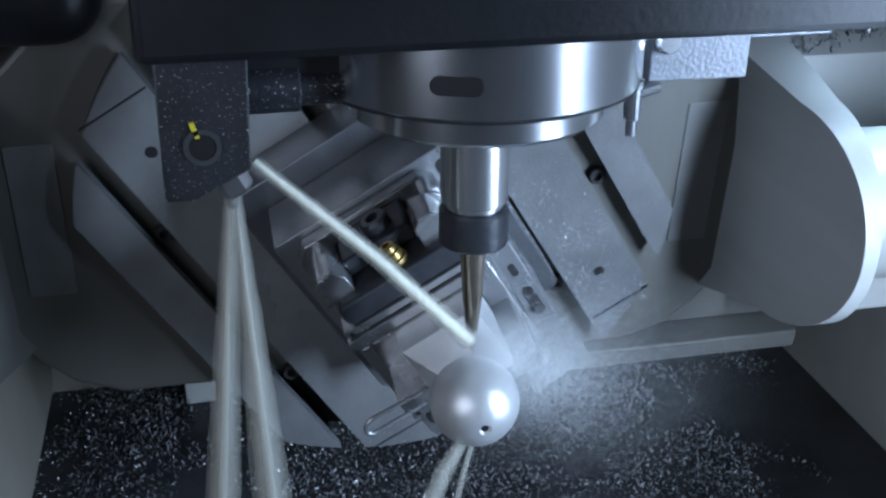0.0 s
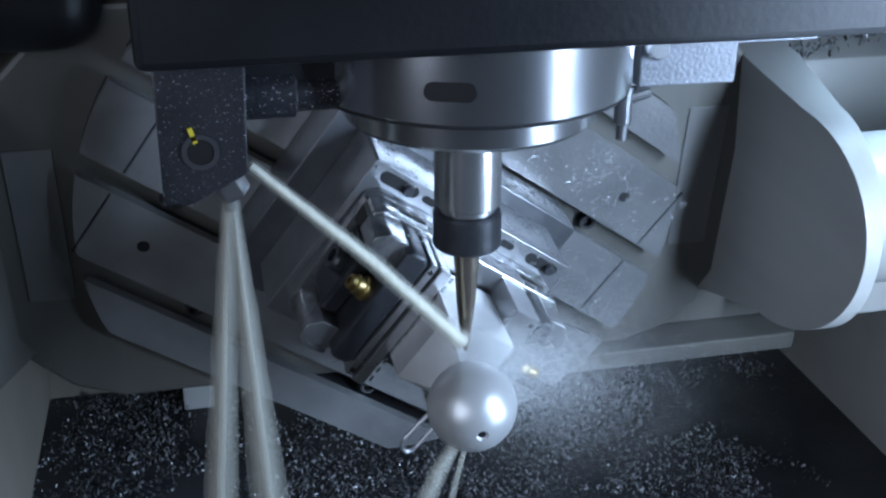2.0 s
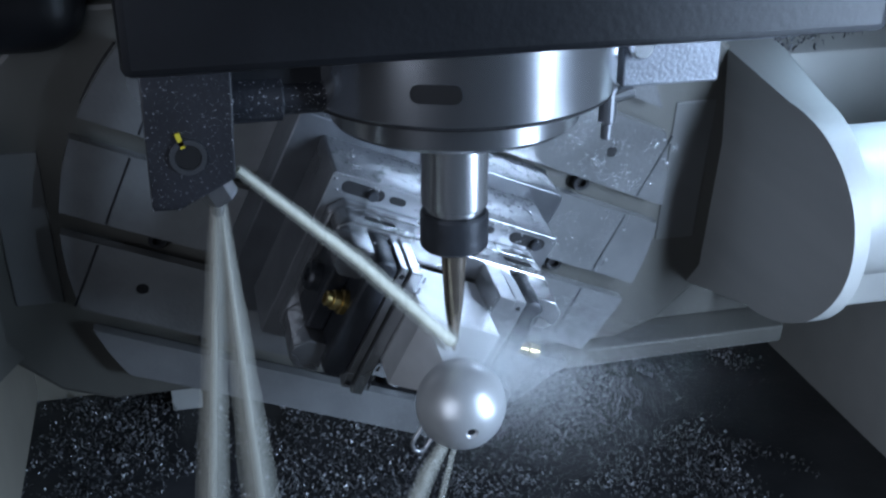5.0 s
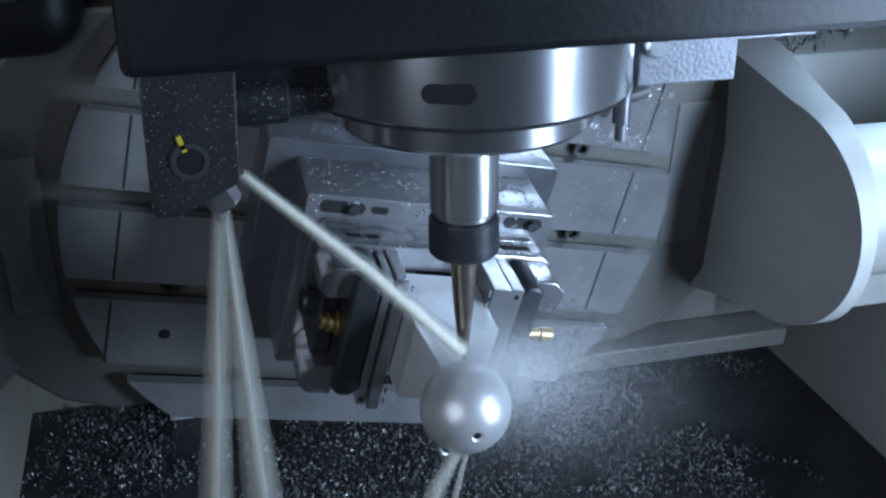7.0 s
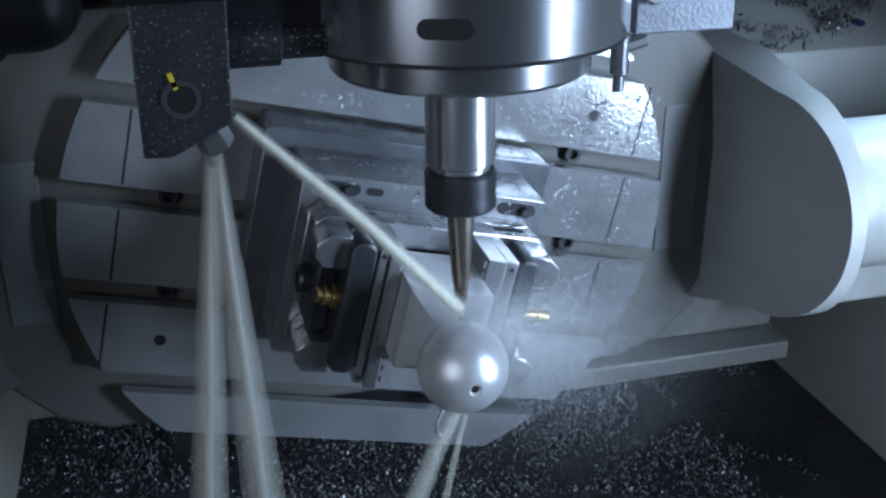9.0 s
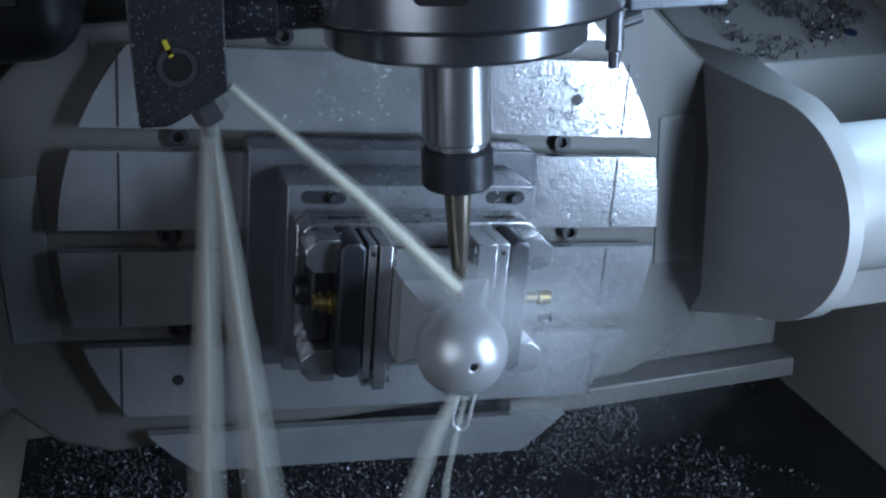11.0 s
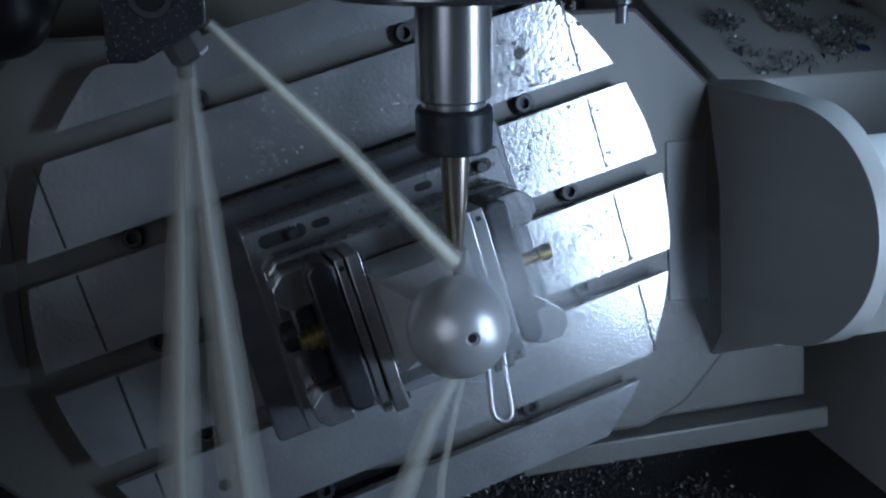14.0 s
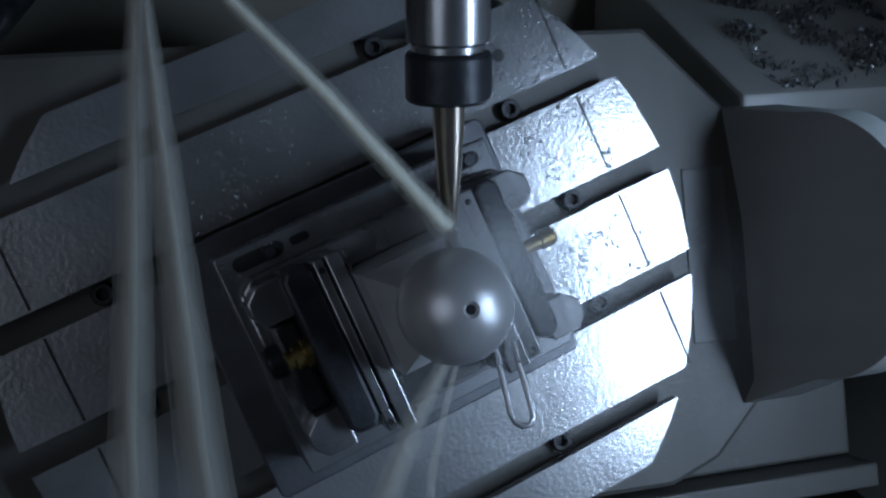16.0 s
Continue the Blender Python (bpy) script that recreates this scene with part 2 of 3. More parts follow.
# ---- tilting cradle ----
def cradle():
    t = root("tilting_cradle", "white painted tilting cradle that carries the round table", "machine cradle")
    w = [(0.203, 0.152), (0.262, 0.093), (0.286, 0.086), (0.286, -0.086), (0.270, -0.106), (0.235, -0.142), (0.20, -0.156)]
    outline = w + [(-x, y) for x, y in w[::-1]]
    # Shade painted in: yoke, skirt and lip are darker than the right wall.
    part("yoke", prism(outline, -0.20, -0.068, 0.004), M_CRADLE_SHADED, t)
    turn = Matrix(((0, 0, 1, 0), (1, 0, 0, 0), (0, 1, 0, 0), (0, 0, 0, 1)))
    r = 0.0835
    bend = [(-r * math.cos(math.pi * i / 40), r * math.sin(math.pi * i / 40)) for i in range(41)]
    wall = [(-0.106, -0.20), (-0.106, -0.066)] + bend + [(0.095, -0.066), (0.095, -0.20)]
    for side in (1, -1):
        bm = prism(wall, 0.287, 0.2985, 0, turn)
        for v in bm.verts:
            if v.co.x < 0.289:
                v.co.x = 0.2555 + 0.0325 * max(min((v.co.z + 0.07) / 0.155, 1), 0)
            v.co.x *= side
        # Right wall takes the lit copy, left wall the shaded one.
        part("side_wall", bm, M_ARM if side > 0 else M_CRADLE_SHADED, t)
    for s in (1, -1):
        frame_pts = [(0.222, 0.056), (0.254, 0.056), (0.254, -0.062), (0.222, -0.062)]
        part("cover_plate", prism([(s * x, y) for x, y in frame_pts], -0.070, -0.0668, 0.0010), M_POCKET, t)
    part("skirt", box(0.13, 0.35, -0.158, -0.085, -0.15, -0.088, 0.003), M_CRADLE_SHADED, t)
    part("lip", box(0.10, 0.352, -0.176, -0.159, -0.15, -0.060, 0.002), M_CRADLE_SHADED, t)
    return t


CRADLE = cradle()


# ---- round table ----
FACE = -0.0507
RIM = 0.2150
FLAT = 0.176
SLOTS = (-0.1372, -0.0680, 0.0012, 0.0704, 0.1396)
SLOT_HALF = 0.0077


def strip(y0, y1, z0, z1, n=40):
    """The piece of the disc between two chords."""
    def edge(y):
        return math.sqrt(max(RIM * RIM - y * y, 0))
    ys = [y0 + (y1 - y0) * i / n for i in range(n + 1)]
    pts = [(edge(y), y) for y in ys] + [(-edge(y), y) for y in ys[::-1] if edge(y) > 1e-5]
    return prism(pts, z0, z1)


def round_table():
    t = root("rotary_table", "round ground-steel machine table with parallel T-slots", "machine table")
    # The hub is the slot bottom; its darkness is painted recess shade.
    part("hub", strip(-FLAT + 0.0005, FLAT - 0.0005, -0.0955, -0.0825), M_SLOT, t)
    part("pedestal", lathe([(0, -0.12), (0.150, -0.12), (0.150, -0.096), (0, -0.096)], 72), M_DARK, t)
    cuts = [-FLAT]
    for s in SLOTS:
        cuts += [s - SLOT_HALF, s + SLOT_HALF]
    cuts.append(FLAT)
    for a, b in zip(cuts[::2], cuts[1::2]):
        part("land", strip(a, b, FACE - 0.0085, FACE), M_TABLE, t)
        # Web blackened too, as shade painted beneath the land's overhang.
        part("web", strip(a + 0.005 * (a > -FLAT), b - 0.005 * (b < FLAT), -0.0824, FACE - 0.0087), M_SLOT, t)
    for s in (1, -1):
        for a, b in zip(cuts[::2], cuts[1::2]):
            if max(abs(a), abs(b)) < 0.15:
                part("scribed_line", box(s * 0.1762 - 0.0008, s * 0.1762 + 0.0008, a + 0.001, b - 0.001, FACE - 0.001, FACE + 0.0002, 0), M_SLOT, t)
    # Flush black discs: the holes aren't cut, their inner shade is this colour.
    for x, y in ((0.138, 0.1044), (-0.138, -0.1019)):
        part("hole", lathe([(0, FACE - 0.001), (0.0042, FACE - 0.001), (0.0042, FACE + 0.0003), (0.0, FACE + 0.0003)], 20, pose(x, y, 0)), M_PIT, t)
    for k, x in ((3, 0.1355), (2, 0.150), (3, -0.138), (0, -0.078), (1, 0.140), (2, -0.145), (1, -0.138), (0, 0.078), (4, 0.07), (4, -0.07)):
        y = SLOTS[k]
        screw = part("slot_screw", lathe([(0, -0.0823), (0.0066, -0.0823), (0.0066, -0.0615), (0.0060, -0.0607), (0.0036, -0.0607), (0.0034, -0.0655), (0, -0.0655)], 20, pose(x, y, 0)), M_SLOT, t)
        # Black disc darkens the socket's bottom in place of shade.
        part("socket", lathe([(0, -0.0654), (0.0033, -0.0654), (0.0033, -0.0650), (0, -0.0650)], 6, pose(x, y, 0)), M_PIT, screw)
    return t


TABLE = round_table()


# ---- vise ----
def octagon(x0, x1, y0, y1, c):
    return [(x0 + c, y0), (x1 - c, y0), (x1, y0 + c), (x1, y1 - c), (x1 - c, y1), (x0 + c, y1), (x0, y1 - c), (x0, y0 + c)]


def stadium(half, r, n=8):
    pts = [(half + r * math.cos(math.pi * (i / n - 0.5)), r * math.sin(math.pi * (i / n - 0.5))) for i in range(n + 1)]
    return pts + [(-x, -y) for x, y in pts]


def riser_block():
    t = root("riser_block", "oiled steel riser block bolted on the round table", "riser block")
    part("flange", prism(octagon(-0.0965, 0.0985, -0.0750, 0.0755, 0.003), FACE, -0.0125, 0.0012), M_BAR, t)
    part("body", prism(octagon(-0.0780, 0.0800, -0.0570, 0.0650, 0.0015), -0.0123, 0.0365, 0.0008), M_RISER, t)
    # Flat black pads paint the shade of pockets that aren't cut.
    for x, half, r in ((-0.056, 0.010, 0.0040), (-0.033, 0.003, 0.0024), (0.030, 0.003, 0.0024), (0.060, 0.009, 0.0040)):
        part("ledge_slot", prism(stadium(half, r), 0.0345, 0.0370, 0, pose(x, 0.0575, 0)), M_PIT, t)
    for x in (-0.056, 0.060):
        part("clamp_screw", lathe([(0, 0.0368), (0.0034, 0.0368), (0.0034, 0.0405), (0.0028, 0.0412), (0, 0.0412)], 16, pose(x + 0.006, 0.0572, 0)), M_DARK, t)
    return t


RISER = riser_block()


def vise():
    t = root("machine_vise", "grey steel five-axis vise with dark jaws on a riser", "vise")
    part("base_plate", prism(octagon(-0.0735, 0.0745, -0.0470, 0.0505, 0.008), 0.0367, 0.0475, 0.001), M_GREY, t)
    part("bed", box(-0.060, 0.062, -0.0215, 0.0345, 0.0475, 0.0545, 0.0008), M_GREY, t)
    for y0, y1 in ((0.0348, 0.0505), (-0.0410, -0.0218)):
        m = (y0 + y1) / 2
        rail = part("guide_rail", prism([(-0.066, y0), (0.067, y0), (0.0735, m - 0.003), (0.0735, m + 0.003), (0.067, y1), (-0.066, y1), (-0.0725, m + 0.003), (-0.0725, m - 0.003)], 0.0475, 0.0660, 0.0012), M_GREY, t)
        for x in (-0.046, 0.050):
            side = 1 if y0 > 0 else -1
            face = y1 if side > 0 else y0
            m = pose(x, face, 0.0565) @ pose(0, 0, 0, 90 if side < 0 else -90, 0, 0)
            # The groove's shade is a black fill set in the rail's side.
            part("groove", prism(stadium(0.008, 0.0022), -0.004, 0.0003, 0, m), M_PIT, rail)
    # Black fill paints the shade of an uncut bed hole.
    part("bed_hole", prism(stadium(0.006, 0.0052), 0.0505, 0.0549, 0, pose(0.004, 0.026, 0)), M_PIT, t)
    for s in (1, -1):
        for y in (0.0375, -0.0300):
            pts = [(s * 0.0545, y - 0.0095), (s * 0.0690, y - 0.0095), (s * 0.0745, y - 0.0040), (s * 0.0745, y + 0.0045), (s * 0.0675, y + 0.0105), (s * 0.0545, y + 0.0105)]
            part("clamp_nose", prism(pts, 0.0662, 0.0905, 0.0009), M_GREY, t)
    for s, a, b, c in ((-1, -0.0565, -0.0405, -0.0268), (1, 0.0575, 0.0440, 0.0232)):
        jaw = part("jaw", prism(octagon(min(a, b), max(a, b), -0.0345, 0.0490, 0.004), 0.0665, 0.099, 0.0022), M_DARK, t)
        m = b + (c - b) * 0.42
        part("jaw_plate", box(min(b, m) + 0.0003, max(b, m) - 0.0006, -0.0395, 0.0478, 0.0550, 0.1000, 0.0007), M_GREY, jaw)
        part("jaw_plate", box(min(m, c) + 0.0006, max(m, c), -0.0410, 0.0482, 0.0550, 0.1022, 0.0007), M_GREY, jaw)
        for k in range(12):
            y = -0.036 + k * 0.0072
            part("serration", box(c - s * 0.0016 - 0.0007, c - s * 0.0016 + 0.0007, y, y + 0.0040, 0.1016, 0.1027, 0.0002, seg=1), M_GREY, jaw)
        for y in (0.0425, -0.0355):
            part("dowel", lathe([(0, 0.1001), (0.0016, 0.1001), (0.0014, 0.1006), (0, 0.1006)], 12, pose((b + m) / 2, y, 0)), M_PIT, jaw)
    turn = pose(-0.0566, 0.0095, 0.0870) @ pose(0, 0, 0, 0, -90, 0)
    part("collar", lathe([(0, 0), (0.0075, 0), (0.0075, 0.003), (0.0060, 0.0036), (0.0060, 0.008), (0.0046, 0.0085), (0.0046, 0.0120), (0.0036, 0.0126), (0.0026, 0.0126), (0.0026, 0.009), (0, 0.009)], 28, turn), M_BRASS, t, "brass spindle collar")
    turn = pose(-0.0560, 0.0085, 0.0640) @ pose(0, 0, 0, 0, -90, 0)
    part("end_knob", lathe([(0, 0.0), (0.0088, 0.0), (0.0088, 0.0185), (0.0076, 0.0205), (0.0042, 0.0205), (0.0040, 0.016), (0, 0.016)], 32, turn), M_DARK, t)
    turn = pose(0.0577, 0.0085, 0.0860) @ pose(0, 0, 0, 0, 90, 0)
    part("screw", lathe([(0, 0), (0.0036, 0), (0.0036, 0.011), (0.0046, 0.0115), (0.0046, 0.018), (0.0040, 0.0195), (0.0022, 0.0195), (0.0022, 0.016), (0, 0.016)], 24, turn), M_BRASS, t)
    part("spindle_block", box(-0.0690, -0.0568, -0.0195, 0.0265, 0.0478, 0.0785, 0.0025), M_DARK, t)
    loop = [(0.0245, -0.024), (0.0160, -0.055), (0.0160, -0.0592), (0.0185, -0.0625), (0.0220, -0.0632), (0.0250, -0.0610), (0.0262, -0.0575), (0.0330, -0.026)]
    part("wire_loop", tube([(x - 0.003, y, 0.1060 + (y + 0.024) * -0.25) for x, y in loop], [0.0014] * len(loop), 10), M_CHROME, t, smooth=60)
    return t


VISE = vise()


# ---- workpiece ----
BALL = Vector((-0.0014, 0.0108, 0.1628))
BALL_R = 0.0246


def workpiece():
    t = root("workpiece", "milled aluminium ball standing on a tapered block", "workpiece")
    cx, cy = BALL.x, BALL.y
    bm = bmesh.new()
    rings = []
    for h, z in ((0.0245, 0.07), (0.0245, 0.124), (0.010, 0.1445)):
        rings.append([bm.verts.new((cx + sx * h, cy + sy * h, z)) for sx, sy in ((1, 1), (-1, 1), (-1, -1), (1, -1))])
    for a, b in zip(rings, rings[1:]):
        for i in range(4):
            bm.faces.new((a[i], a[(i + 1) % 4], b[(i + 1) % 4], b[i]))
    bm.faces.new(rings[0][::-1])
    bm.faces.new(rings[-1])
    part("block", bm, M_ALU, t)
    prof = [(BALL_R * math.sin(radians(a)), BALL_R * math.cos(radians(a))) for a in range(180, 7, -4)]
    prof += [(0.0033, BALL_R * 0.985), (0.0029, BALL_R * 0.955), (0.0022, BALL_R * 0.935), (0.0, BALL_R * 0.93)]
    part("ball", lathe([(max(r, 0), z) for r, z in prof], 72, Matrix.Translation(BALL)), M_BALL, t)
    # Near-black disc paints shade at the bottom of the ball's dimple.
    part("dimple_shade", lathe([(0, BALL_R * 0.925), (0.0022, BALL_R * 0.925), (0.0021, BALL_R * 0.9435), (0, BALL_R * 0.9425)], 24, Matrix.Translation(BALL)), M_SLOT, t)
    return t


WORK = workpiece()


# ---- wet surfaces ----
def wet_beads(name, label, category, material, count, spots, sizes, seed, squash=0.45):
    """Small domes of water, or flat flakes of metal, clinging to the faces given as (corner, edge, edge, normal)."""
    rnd = random.Random(seed)
    areas = [Vector(u).length * Vector(v).length for _, u, v, _ in spots]
    verts, faces = [], []
    for _ in range(count):
        o, u, v, n = (Vector(p) for p in rnd.choices(spots, areas)[0])
        p = o + u * rnd.random() + v * rnd.random()
        if noise.noise(p * 55) + rnd.uniform(-0.3, 0.3) < 0.0:
            continue
        n.normalize()
        side = n.orthogonal().normalized()
        up = n.cross(side)
        r = rnd.uniform(*sizes) * rnd.uniform(0.5, 1.0)
        wide = rnd.uniform(1.0, 1.9)
        spin = rnd.uniform(0, 6.28)
        k = len(verts)
        for ring, h in ((1.0, -0.05), (0.72, 0.6)):
            for i in range(7):
                a = spin + 2 * math.pi * i / 7
                c, d = math.cos(a) * wide, math.sin(a)
                verts.append(p + (side * (c * math.cos(spin) - d * math.sin(spin)) + up * (c * math.sin(spin) + d * math.cos(spin))) * r * ring + n * r * h * squash)
        verts.append(p + n * r * squash)
        for i in range(7):
            j = (i + 1) % 7
            faces += [(k + i, k + j, k + 7 + j, k + 7 + i), (k + 7 + i, k + 7 + j, k + 14)]
    me = bpy.data.meshes.new(name)
    me.from_pydata(verts, [], faces)
    me.polygons.foreach_set("use_smooth", [True] * len(me.polygons))
    me.materials.append(material)
    return tagged(new(name, me), label, category, kind="stuff")


WET = [
    ((-0.077, 0.0650, -0.012), (0.156, 0, 0), (0, 0, 0.048), (0, 1, 0)),
    ((-0.090, 0.0755, -0.050), (0.185, 0, 0), (0, 0, 0.037), (0, 1, 0)),
    ((-0.077, 0.0515, 0.0365), (0.156, 0, 0), (0, 0.013, 0), (0, 0, 1)),
    ((-0.064, 0.0505, 0.048), (0.128, 0, 0), (0, 0, 0.017), (0, 1, 0)),
    ((-0.055, 0.0485, 0.0665), (0.012, 0, 0), (0, 0, 0.030), (0, 1, 0)),
]
LANDS = [((0.100, SLOTS[k] + 0.009, FACE), (0.085, 0, 0), (0, 0.050, 0), (0, 0, 1)) for k in (1, 2, 3)]
LANDS.append(((-0.090, SLOTS[3] + 0.009, FACE), (0.250, 0, 0), (0, 0.050, 0), (0, 0, 1)))
BEADS = [
    wet_beads("water_beads", "clear coolant beads clinging to the riser and vise", "water drops", M_BEAD, 1500, WET, (0.0006, 0.0018), 21),
    wet_beads("water_beads", "clear coolant beads on the ground table face", "water drops", M_BEAD, 1500, LANDS, (0.0006, 0.0017), 22, 0.3),
    wet_beads("metal_flakes", "bright aluminium flakes stuck to the wet steel", "metal chips", M_CHIP, 420, WET, (0.0005, 0.0013), 23, 0.9),
    wet_beads("metal_flakes", "bright aluminium flakes stuck on the table face", "metal chips", M_CHIP, 260, LANDS, (0.0004, 0.0011), 24, 0.8),
]


# ---- spindle ----
def spindle_head():
    t = root("spindle_head", "black spindle housing over a polished steel nose", "spindle")
    part("housing", box(-0.152, 0.175, -0.087, 0.30, 0.187, 0.75, 0.004), M_BLACK, t)
    part("nose", lathe([(0, 0.153), (0.077, 0.153), (0.0782, 0.1545), (0.0782, 0.21), (0, 0.21)], 96), M_NOSE, t)
    part("nose_ring", lathe([(0, 0.136), (0.060, 0.136), (0.0618, 0.138), (0.0618, 0.1523), (0, 0.1523)], 96), M_NOSE, t)
    # Uncut slot: a black fill carries its inner shade.
    part("inspection_slot", prism(stadium(0.0072, 0.0042), -0.006, 0.0009, 0.0003, pose(0, 0, 0, 0, 0, -20) @ pose(0, -0.0779, 0.1690) @ pose(0, 0, 0, 90, 0, 0)), M_PIT, t)
    part("nose_seam", lathe([(0, 0.1524), (0.0775, 0.1524), (0.0775, 0.1531), (0, 0.1531)], 96), M_PIT, t)
    part("cover_strip", box(0.10, 0.205, 0.03, 0.05, 0.1550, 0.1590, 0.001), M_BRACKET, t)
    part("bracket", box(0.084, 0.136, -0.01, 0.004, 0.146, 0.187, 0.001), M_BRACKET, t, "grey sheet bracket")
    part("bracket_bolt", lathe([(0, 0), (0.0065, 0), (0.0065, 0.004), (0.005, 0.006), (0, 0.006)], 24, pose(0.0915, -0.010, 0.1670) @ pose(0, 0, 0, 90, 0, 0)), M_CHROME, t)
    part("side_fitting", lathe([(0, 0.118), (0.0028, 0.118), (0.0028, 0.126), (0.0045, 0.127), (0.0045, 0.146), (0, 0.146)], 16, pose(0.079, -0.005, 0)), M_BAR, t)
    part("side_arm", box(-0.112, -0.06, -0.035, -0.015, 0.165, 0.187, 0.002), M_BLACK, t)
    part("side_pipe", lathe([(0, -0.112), (0.011, -0.112), (0.011, -0.088), (0.0085, -0.087), (0.0085, -0.05), (0, -0.05)], 24, pose(0, -0.03, 0.160) @ ALONG_X), M_BLOCK, t)
    blk = prism([(-0.147, 0.19), (-0.1475, 0.122), (-0.136, 0.1215), (-0.1115, 0.134), (-0.1095, 0.19)], 0.02, 0.06, 0.001, Matrix(((1, 0, 0, 0), (0, 0, -1, 0), (0, 1, 0, 0), (0, 0, 0, 1))))
    nb = part("nozzle_block", blk, M_BLOCK, t)
    part("plug", lathe([(0, 0), (0.0078, 0), (0.0078, 0.0012), (0.0056, 0.0012), (0.0052, -0.004), (0, -0.004)], 28, pose(-0.1304, -0.060, 0.1455) @ pose(0, 0, 0, 90, 0, 0)), M_BAR, nb, "steel screw plug")
    # Black disc paints the shade inside the plug's bore.
    part("plug_bore", lathe([(0, 0.0002), (0.0054, 0.0002), (0.0054, 0.0008), (0, 0.0008)], 24, pose(-0.1304, -0.060, 0.1455) @ pose(0, 0, 0, 90, 0, 0)), M_PIT, nb)
    part("paint_mark", box(-0.001, 0.001, -0.0612, -0.060, -0.0035, 0.0035, 0, m=pose(-0.1332, 0, 0.1530) @ pose(0, 0, 0, 0, -18, 0)), M_YELLOW, nb)
    aim = pose(-0.1215, -0.048, 0.1295) @ pose(0, 0, 0, 0, 153, 0)
    nut = part("nozzle", lathe([(0, -0.001), (0.0068, -0.001), (0.0076, 0.0002), (0.0076, 0.0088), (0.0064, 0.0105), (0, 0.0105)], 6, aim), M_GREY, nb, "hexagonal steel nozzle")
    part("nozzle_tip", lathe([(0, 0.1125), (0.0023, 0.1125), (0.0029, 0.114), (0.0029, 0.126), (0, 0.126)], 20, pose(-0.1200, -0.047, 0)), M_DARK, nb)
    part("elbow", lathe([(0, 0), (0.004, 0), (0.004, 0.012), (0, 0.012)], 16, pose(0.080, -0.005, 0.140) @ pose(0, 0, 0, 0, 75, 0)), M_CHROME, t)
    return t


HEAD = spindle_head()


def tool_holder():
    t = root("tool_holder", "polished tool holder with a tapered milling cutter", "tool holder")
    part("shank", lathe([(0, 0.0845), (0.0150, 0.0845), (0.0150, 0.087), (0.0172, 0.0885), (0.0172, 0.137), (0, 0.137)], 64), M_CHROME, t)
    part("collet_nut", lathe([(0, 0.064), (0.0165, 0.064), (0.0178, 0.0655), (0.0178, 0.0825), (0.0168, 0.084), (0, 0.084)], 64), M_DARK, t, "blackened collet nut")
    part("cutter", lathe([(0, 0.0), (0.0008, 0.0004), (0.0012, 0.002), (0.0028, 0.010), (0.0050, 0.030), (0.0066, 0.055), (0.0070, 0.0645), (0, 0.0645)], 40), M_TOOL, t)
    return t


TOOL = tool_holder()


# ---- coolant ----
def stream(points, radii, n, wob, rnd):
    """A wavering bar of water along a smooth line through points."""
    pts, rad = [], []
    for i in range(n + 1):
        f = i / n * (len(points) - 1)
        k = min(int(f), len(points) - 2)
        f -= k
        p = Vector(points[k]).lerp(Vector(points[k + 1]), f)
        pts.append(p + Vector((rnd.uniform(-wob, wob), rnd.uniform(-wob, wob), 0)) * (i / n))
        rad.append((radii[k] + (radii[k + 1] - radii[k]) * f) * rnd.uniform(0.95, 1.05))
    return tube(pts, rad, 14)


def jet(name, label, points, radii, layers, seed):
    rnd = random.Random(seed)
    t = root(name, label, "coolant jet", "coolant streams from the nozzle")
    for piece, f, material in layers:
        part(piece, stream(points, [r * f for r in radii], 30, 0.0004, rnd), material, t, smooth=60)
    return t


SOFT = (("core", 0.35, M_SPRAY), ("mantle", 0.6, M_VEIL), ("mantle", 0.85, M_VEIL), ("fringe", 1.15, M_VEIL), ("fringe", 1.5, M_VEIL))
JETS = [
    jet("coolant_jet", "pale milky coolant jet aimed at the cutter tip", [(-0.110, -0.046, 0.133), (-0.055, -0.028, 0.0735), (-0.005, -0.013, 0.014)], [0.0022, 0.0032, 0.0042], (("core", 0.5, M_JET), ("mantle", 0.8, M_SPRAY), ("fringe", 1.1, M_VEIL), ("fringe", 1.4, M_VEIL)), 2),
    jet("coolant_spray", "pale coolant stream falling from the nozzle", [(-0.1205, -0.047, 0.118), (-0.137, -0.047, -0.05), (-0.158, -0.047, -0.40)], [0.0022, 0.0062, 0.012], SOFT, 3),
    jet("coolant_spray", "pale coolant stream falling from the nozzle", [(-0.1190, -0.047, 0.118), (-0.112, -0.047, -0.05), (-0.090, -0.047, -0.40)], [0.0022, 0.0066, 0.013], SOFT, 4),
    jet("coolant_runoff", "milky coolant stream running off the ball", [(-0.004, -0.010, -0.046), (-0.018, -0.014, -0.068), (-0.034, -0.018, -0.105), (-0.090, -0.022, -0.36)], [0.0022, 0.0036, 0.0044, 0.0075], SOFT[1:], 5),
    jet("coolant_runoff", "thin coolant stream dripping off the ball", [(0.002, -0.008, -0.046), (-0.004, -0.010, -0.066), (-0.012, -0.012, -0.10), (-0.030, -0.014, -0.36)], [0.0016, 0.0020, 0.0026, 0.0040], SOFT[1:3], 6),
]


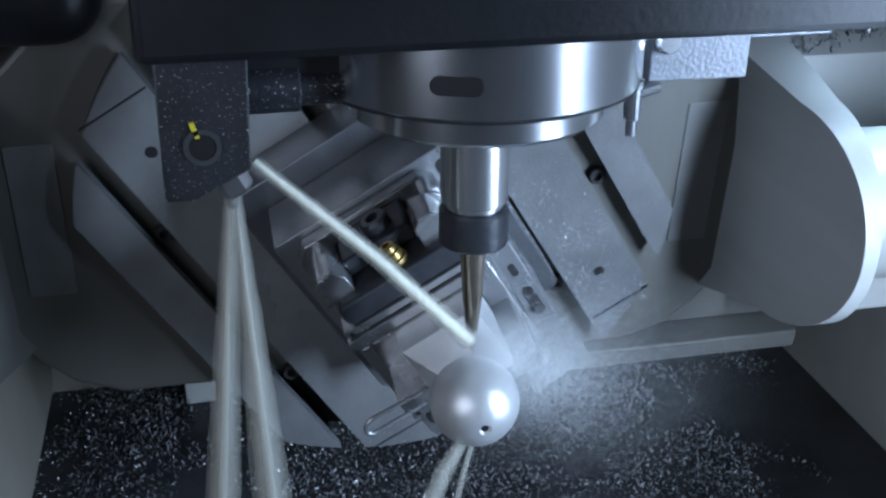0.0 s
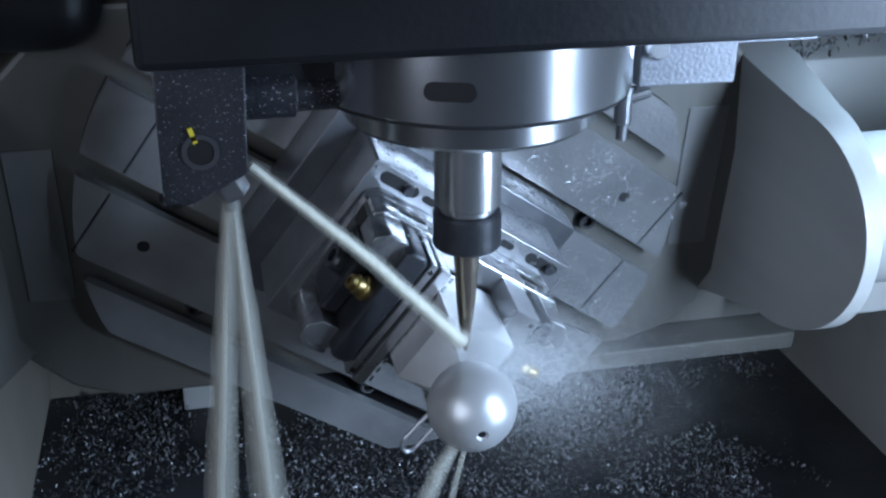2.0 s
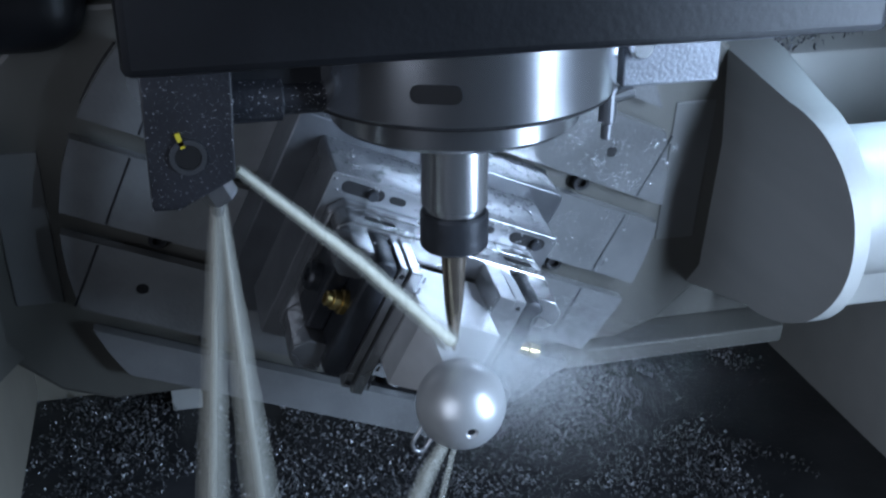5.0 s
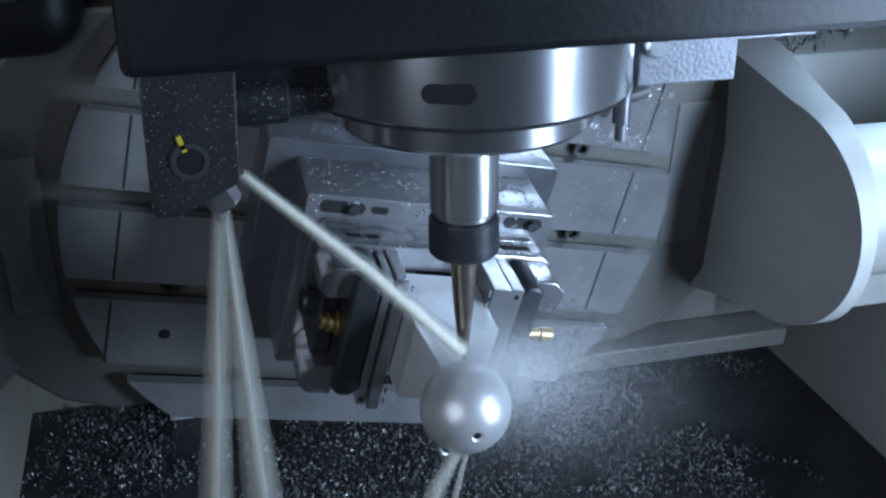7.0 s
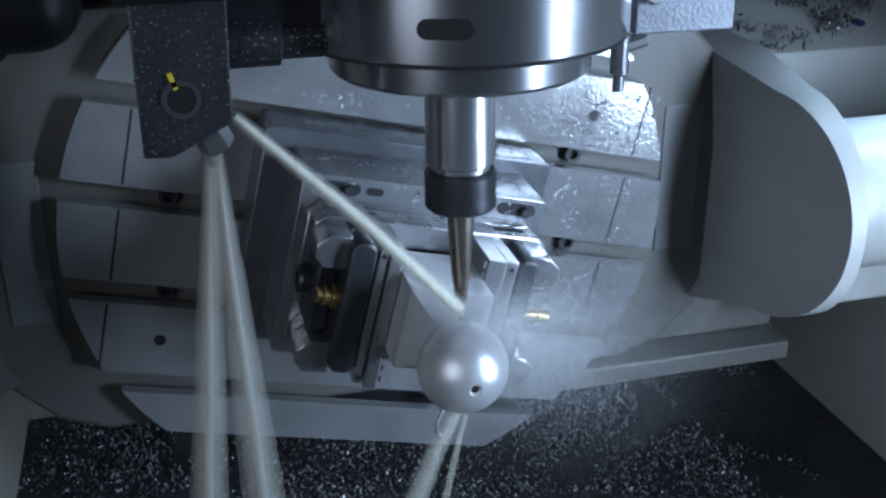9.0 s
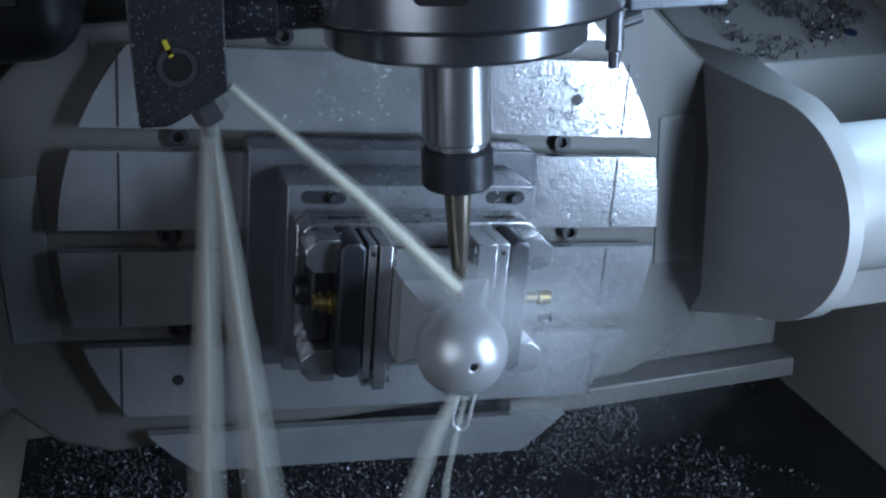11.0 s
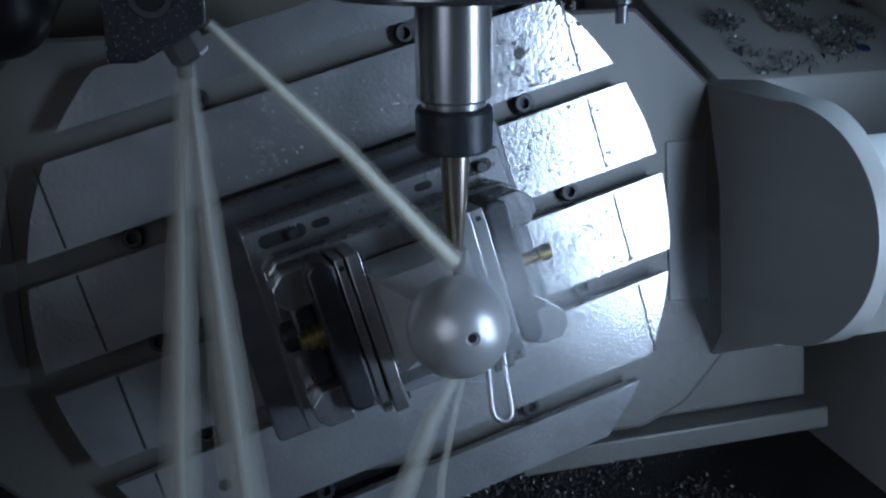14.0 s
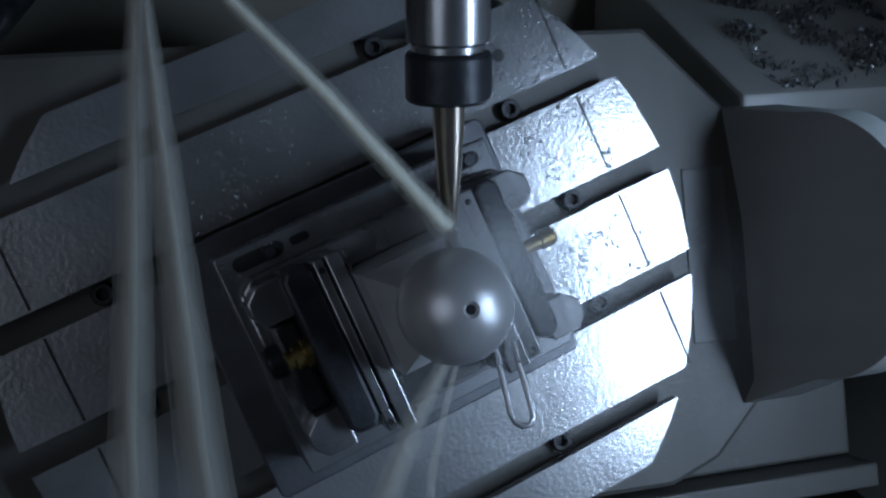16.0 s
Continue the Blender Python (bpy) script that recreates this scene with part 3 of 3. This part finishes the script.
def mist():
    """Fine flung droplets, drawn out along their flight from the tip."""
    t = tagged(root("coolant_mist", "white coolant mist round the cutter tip", "coolant mist"), kind="stuff")
    def cloud(count, middle, spread_to, r0, r1, stretch, seed):
        gen = np.random.default_rng(seed)
        p = gen.normal(middle, spread_to, (count, 3))
        r = gen.uniform(r0, r1, (count, 1))
        d = p / np.linalg.norm(p, axis=1, keepdims=True)
        side = np.cross(d, gen.normal(0, 1, (count, 3)))
        side /= np.linalg.norm(side, axis=1, keepdims=True)
        up = np.cross(d, side)
        verts = np.stack([p + d * r * stretch, p + side * r - d * r, p - side * r * 0.5 + up * r * 0.87 - d * r, p - side * r * 0.5 - up * r * 0.87 - d * r], 1).reshape(-1, 3)
        base = np.arange(count)[:, None, None] * 4
        faces = (base + np.array([[0, 1, 2], [0, 2, 3], [0, 3, 1], [1, 3, 2]])[None]).reshape(-1, 3)
        me = bpy.data.meshes.new("droplets")
        me.from_pydata(verts.tolist(), [], faces.tolist())
        me.materials.append(M_DROP)
        ob = new("droplets", me)
        ob.parent = t
        ob["kind"] = "stuff"

    cloud(140000, (0.018, 0.000, -0.006), (0.012, 0.010, 0.010), 0.00003, 0.00007, 1.5, 1)
    cloud(190000, (0.036, 0.002, -0.018), (0.024, 0.016, 0.017), 0.00003, 0.00007, 2.0, 2)
    cloud(120000, (0.066, 0.010, -0.042), (0.042, 0.030, 0.028), 0.00003, 0.00007, 2.5, 3)
    cloud(8000, (0.000, -0.004, 0.004), (0.006, 0.005, 0.006), 0.00004, 0.00010, 1.5, 4)
    return t


JETS.append(mist())


# ---- chips ----
def chip_heap(name, label, count, spot, seed, size=(0.002, 0.006)):
    rnd = random.Random(seed)
    verts, faces = [], []
    for _ in range(count):
        p = spot(rnd)
        if p is None:
            continue
        s = rnd.uniform(*size)
        m = Matrix.Translation(p) @ Euler([rnd.uniform(0, 6.28) for _ in range(3)]).to_matrix().to_4x4()
        k = len(verts)
        w = s * rnd.uniform(0.25, 0.5)
        for x, y, z in ((-s, -w, 0), (0, -w, s * 0.35), (s, -w, -s * 0.1), (s, w, 0.1 * s), (0, w, s * 0.45), (-s, w, 0.1 * s)):
            verts.append(m @ Vector((x * 0.5, y * 0.5, z * 0.5)))
        faces += [(k, k + 1, k + 4, k + 5), (k + 1, k + 2, k + 3, k + 4)]
    me = bpy.data.meshes.new(name)
    me.from_pydata(verts, [], faces)
    me.materials.append(M_CHIP)
    return tagged(new(name, me), label, "metal chips", kind="stuff")


def floor_spot(rnd):
    x, y = rnd.uniform(-0.45, 0.50), rnd.uniform(-0.25, 0.43)
    d = noise.noise(Vector((x * 7, y * 7, 0))) + 0.7 * noise.noise(Vector((x * 22, y * 22, 3)))
    bare = 0.75 * (x > 0.37) + 0.35 * (abs(x + 0.12) < 0.06)
    if rnd.random() > 0.62 + d * 1.2 - bare:
        return None
    return Vector((x, y, -0.349 + abs(rnd.gauss(0, 0.004))))


def ledge_spot(rnd):
    x, y = rnd.uniform(0.405, 0.52), rnd.uniform(0.075, 0.148)
    if rnd.random() > 0.6 + noise.noise(Vector((x * 25, y * 25, 4))):
        return None
    return Vector((x, y, -0.036 + 0.08 * (y - 0.08) + abs(rnd.gauss(0, 0.003))))


def slope_spot(rnd):
    x, y = rnd.uniform(0.345, 0.512), rnd.uniform(0.158, 0.36)
    d = noise.noise(Vector((x * 22, y * 22, 7)))
    if rnd.random() > 0.20 + d * 2.2:
        return None
    return Vector((x, y, 0.067 + 0.32 * (y - 0.156) + 0.002 + abs(rnd.gauss(0, 0.002))))


chip_heap("floor_chips", "scattered bright aluminium chips on the black floor", 90000, floor_spot, 11, (0.0016, 0.0046))
chip_heap("ledge_chips", "bright aluminium chips lying on a white ledge", 1500, ledge_spot, 13, (0.002, 0.005))
chip_heap("cover_chips", "small heap of aluminium chips on the white cover", 5200, slope_spot, 12, (0.0025, 0.006))

# ---- moves ----
TURNS = [
    (0, 97.30, -58.21),
    (0.5, 97.23, -54.22),
    (1, 97.74, -47.13),
    (1.5, 97.99, -41.20),
    (2, 97.96, -35.38),
    (2.5, 97.87, -30.54),
    (3, 97.85, -27.52),
    (3.5, 97.76, -26.33),
    (4, 97.70, -25.37),
    (6.5, 98.00, -16.15),
    (7, 97.70, -12.20),
    (7.5, 96.58, -13.87),
    (8, 94.58, -15.80),
    (8.5, 93.10, -15.30),
    (9, 91.65, -13.39),
    (11.5, 87.10, -3.74),
    (12, 85.73, -0.77),
    (12.5, 83.97, 2.28),
    (13, 83.66, 5.78),
    (13.5, 82.15, 10.33),
    (14, 80.34, 14.00),
    (14.5, 78.70, 14.46),
    (15, 76.88, 15.97),
    (15.5, 74.98, 17.70),
    (16, 73.10, 19.78),
]


def motions():
    tilt = [(t, pose(0, 0, 0, a)) for t, a, c in TURNS]
    spin = [(t, pose(0, 0, 0, a) @ pose(0, -0.0101, 0) @ pose(0, 0, 0, 0, 0, c)) for t, a, c in TURNS]
    walk(CRADLE, tilt)
    for thing in (TABLE, RISER, VISE, WORK, *BEADS):
        walk(thing, spin)
    rows = [
        (0, pose(0.0069, -0.1571, 0.0062)),
        (0.5, pose(0.0056, -0.1562, 0.0056)),
        (1, pose(0.0055, -0.1516, 0.0048)),
        (1.5, pose(0.0051, -0.1483, 0.0041)),
        (2, pose(0.0044, -0.1468, 0.0034)),
        (2.5, pose(0.0046, -0.1453, 0.0030)),
        (3, pose(0.0044, -0.1433, 0.0023)),
        (3.5, pose(0.0041, -0.1408, 0.0007)),
        (4, pose(0.0039, -0.1393, -0.0011)),
        (6.5, pose(0.0025, -0.1516, 0.0037)),
        (7, pose(0.0015, -0.1541, 0.0034)),
        (7.5, pose(0.0023, -0.1581, 0.0076)),
        (8, pose(0.0019, -0.1613, 0.0143)),
        (8.5, pose(0.0012, -0.1633, 0.0193)),
        (9, pose(0.0004, -0.1620, 0.0235)),
        (11.5, pose(-0.0015, -0.1628, 0.0353)),
        (12, pose(-0.0020, -0.1617, 0.0376)),
        (12.5, pose(-0.0028, -0.1630, 0.0421)),
        (13, pose(-0.0028, -0.1596, 0.0422)),
        (13.5, pose(-0.0017, -0.1522, 0.0442)),
        (14, pose(-0.0004, -0.1453, 0.0461)),
        (14.5, pose(-0.0001, -0.1395, 0.0503)),
        (15, pose(0.0003, -0.1353, 0.0541)),
        (15.5, pose(-0.0032, -0.1417, 0.0624)),
        (16, pose(-0.0011, -0.1335, 0.0650)),
    ]
    for thing in (HEAD, TOOL, *JETS):
        walk(thing, rows)


motions()
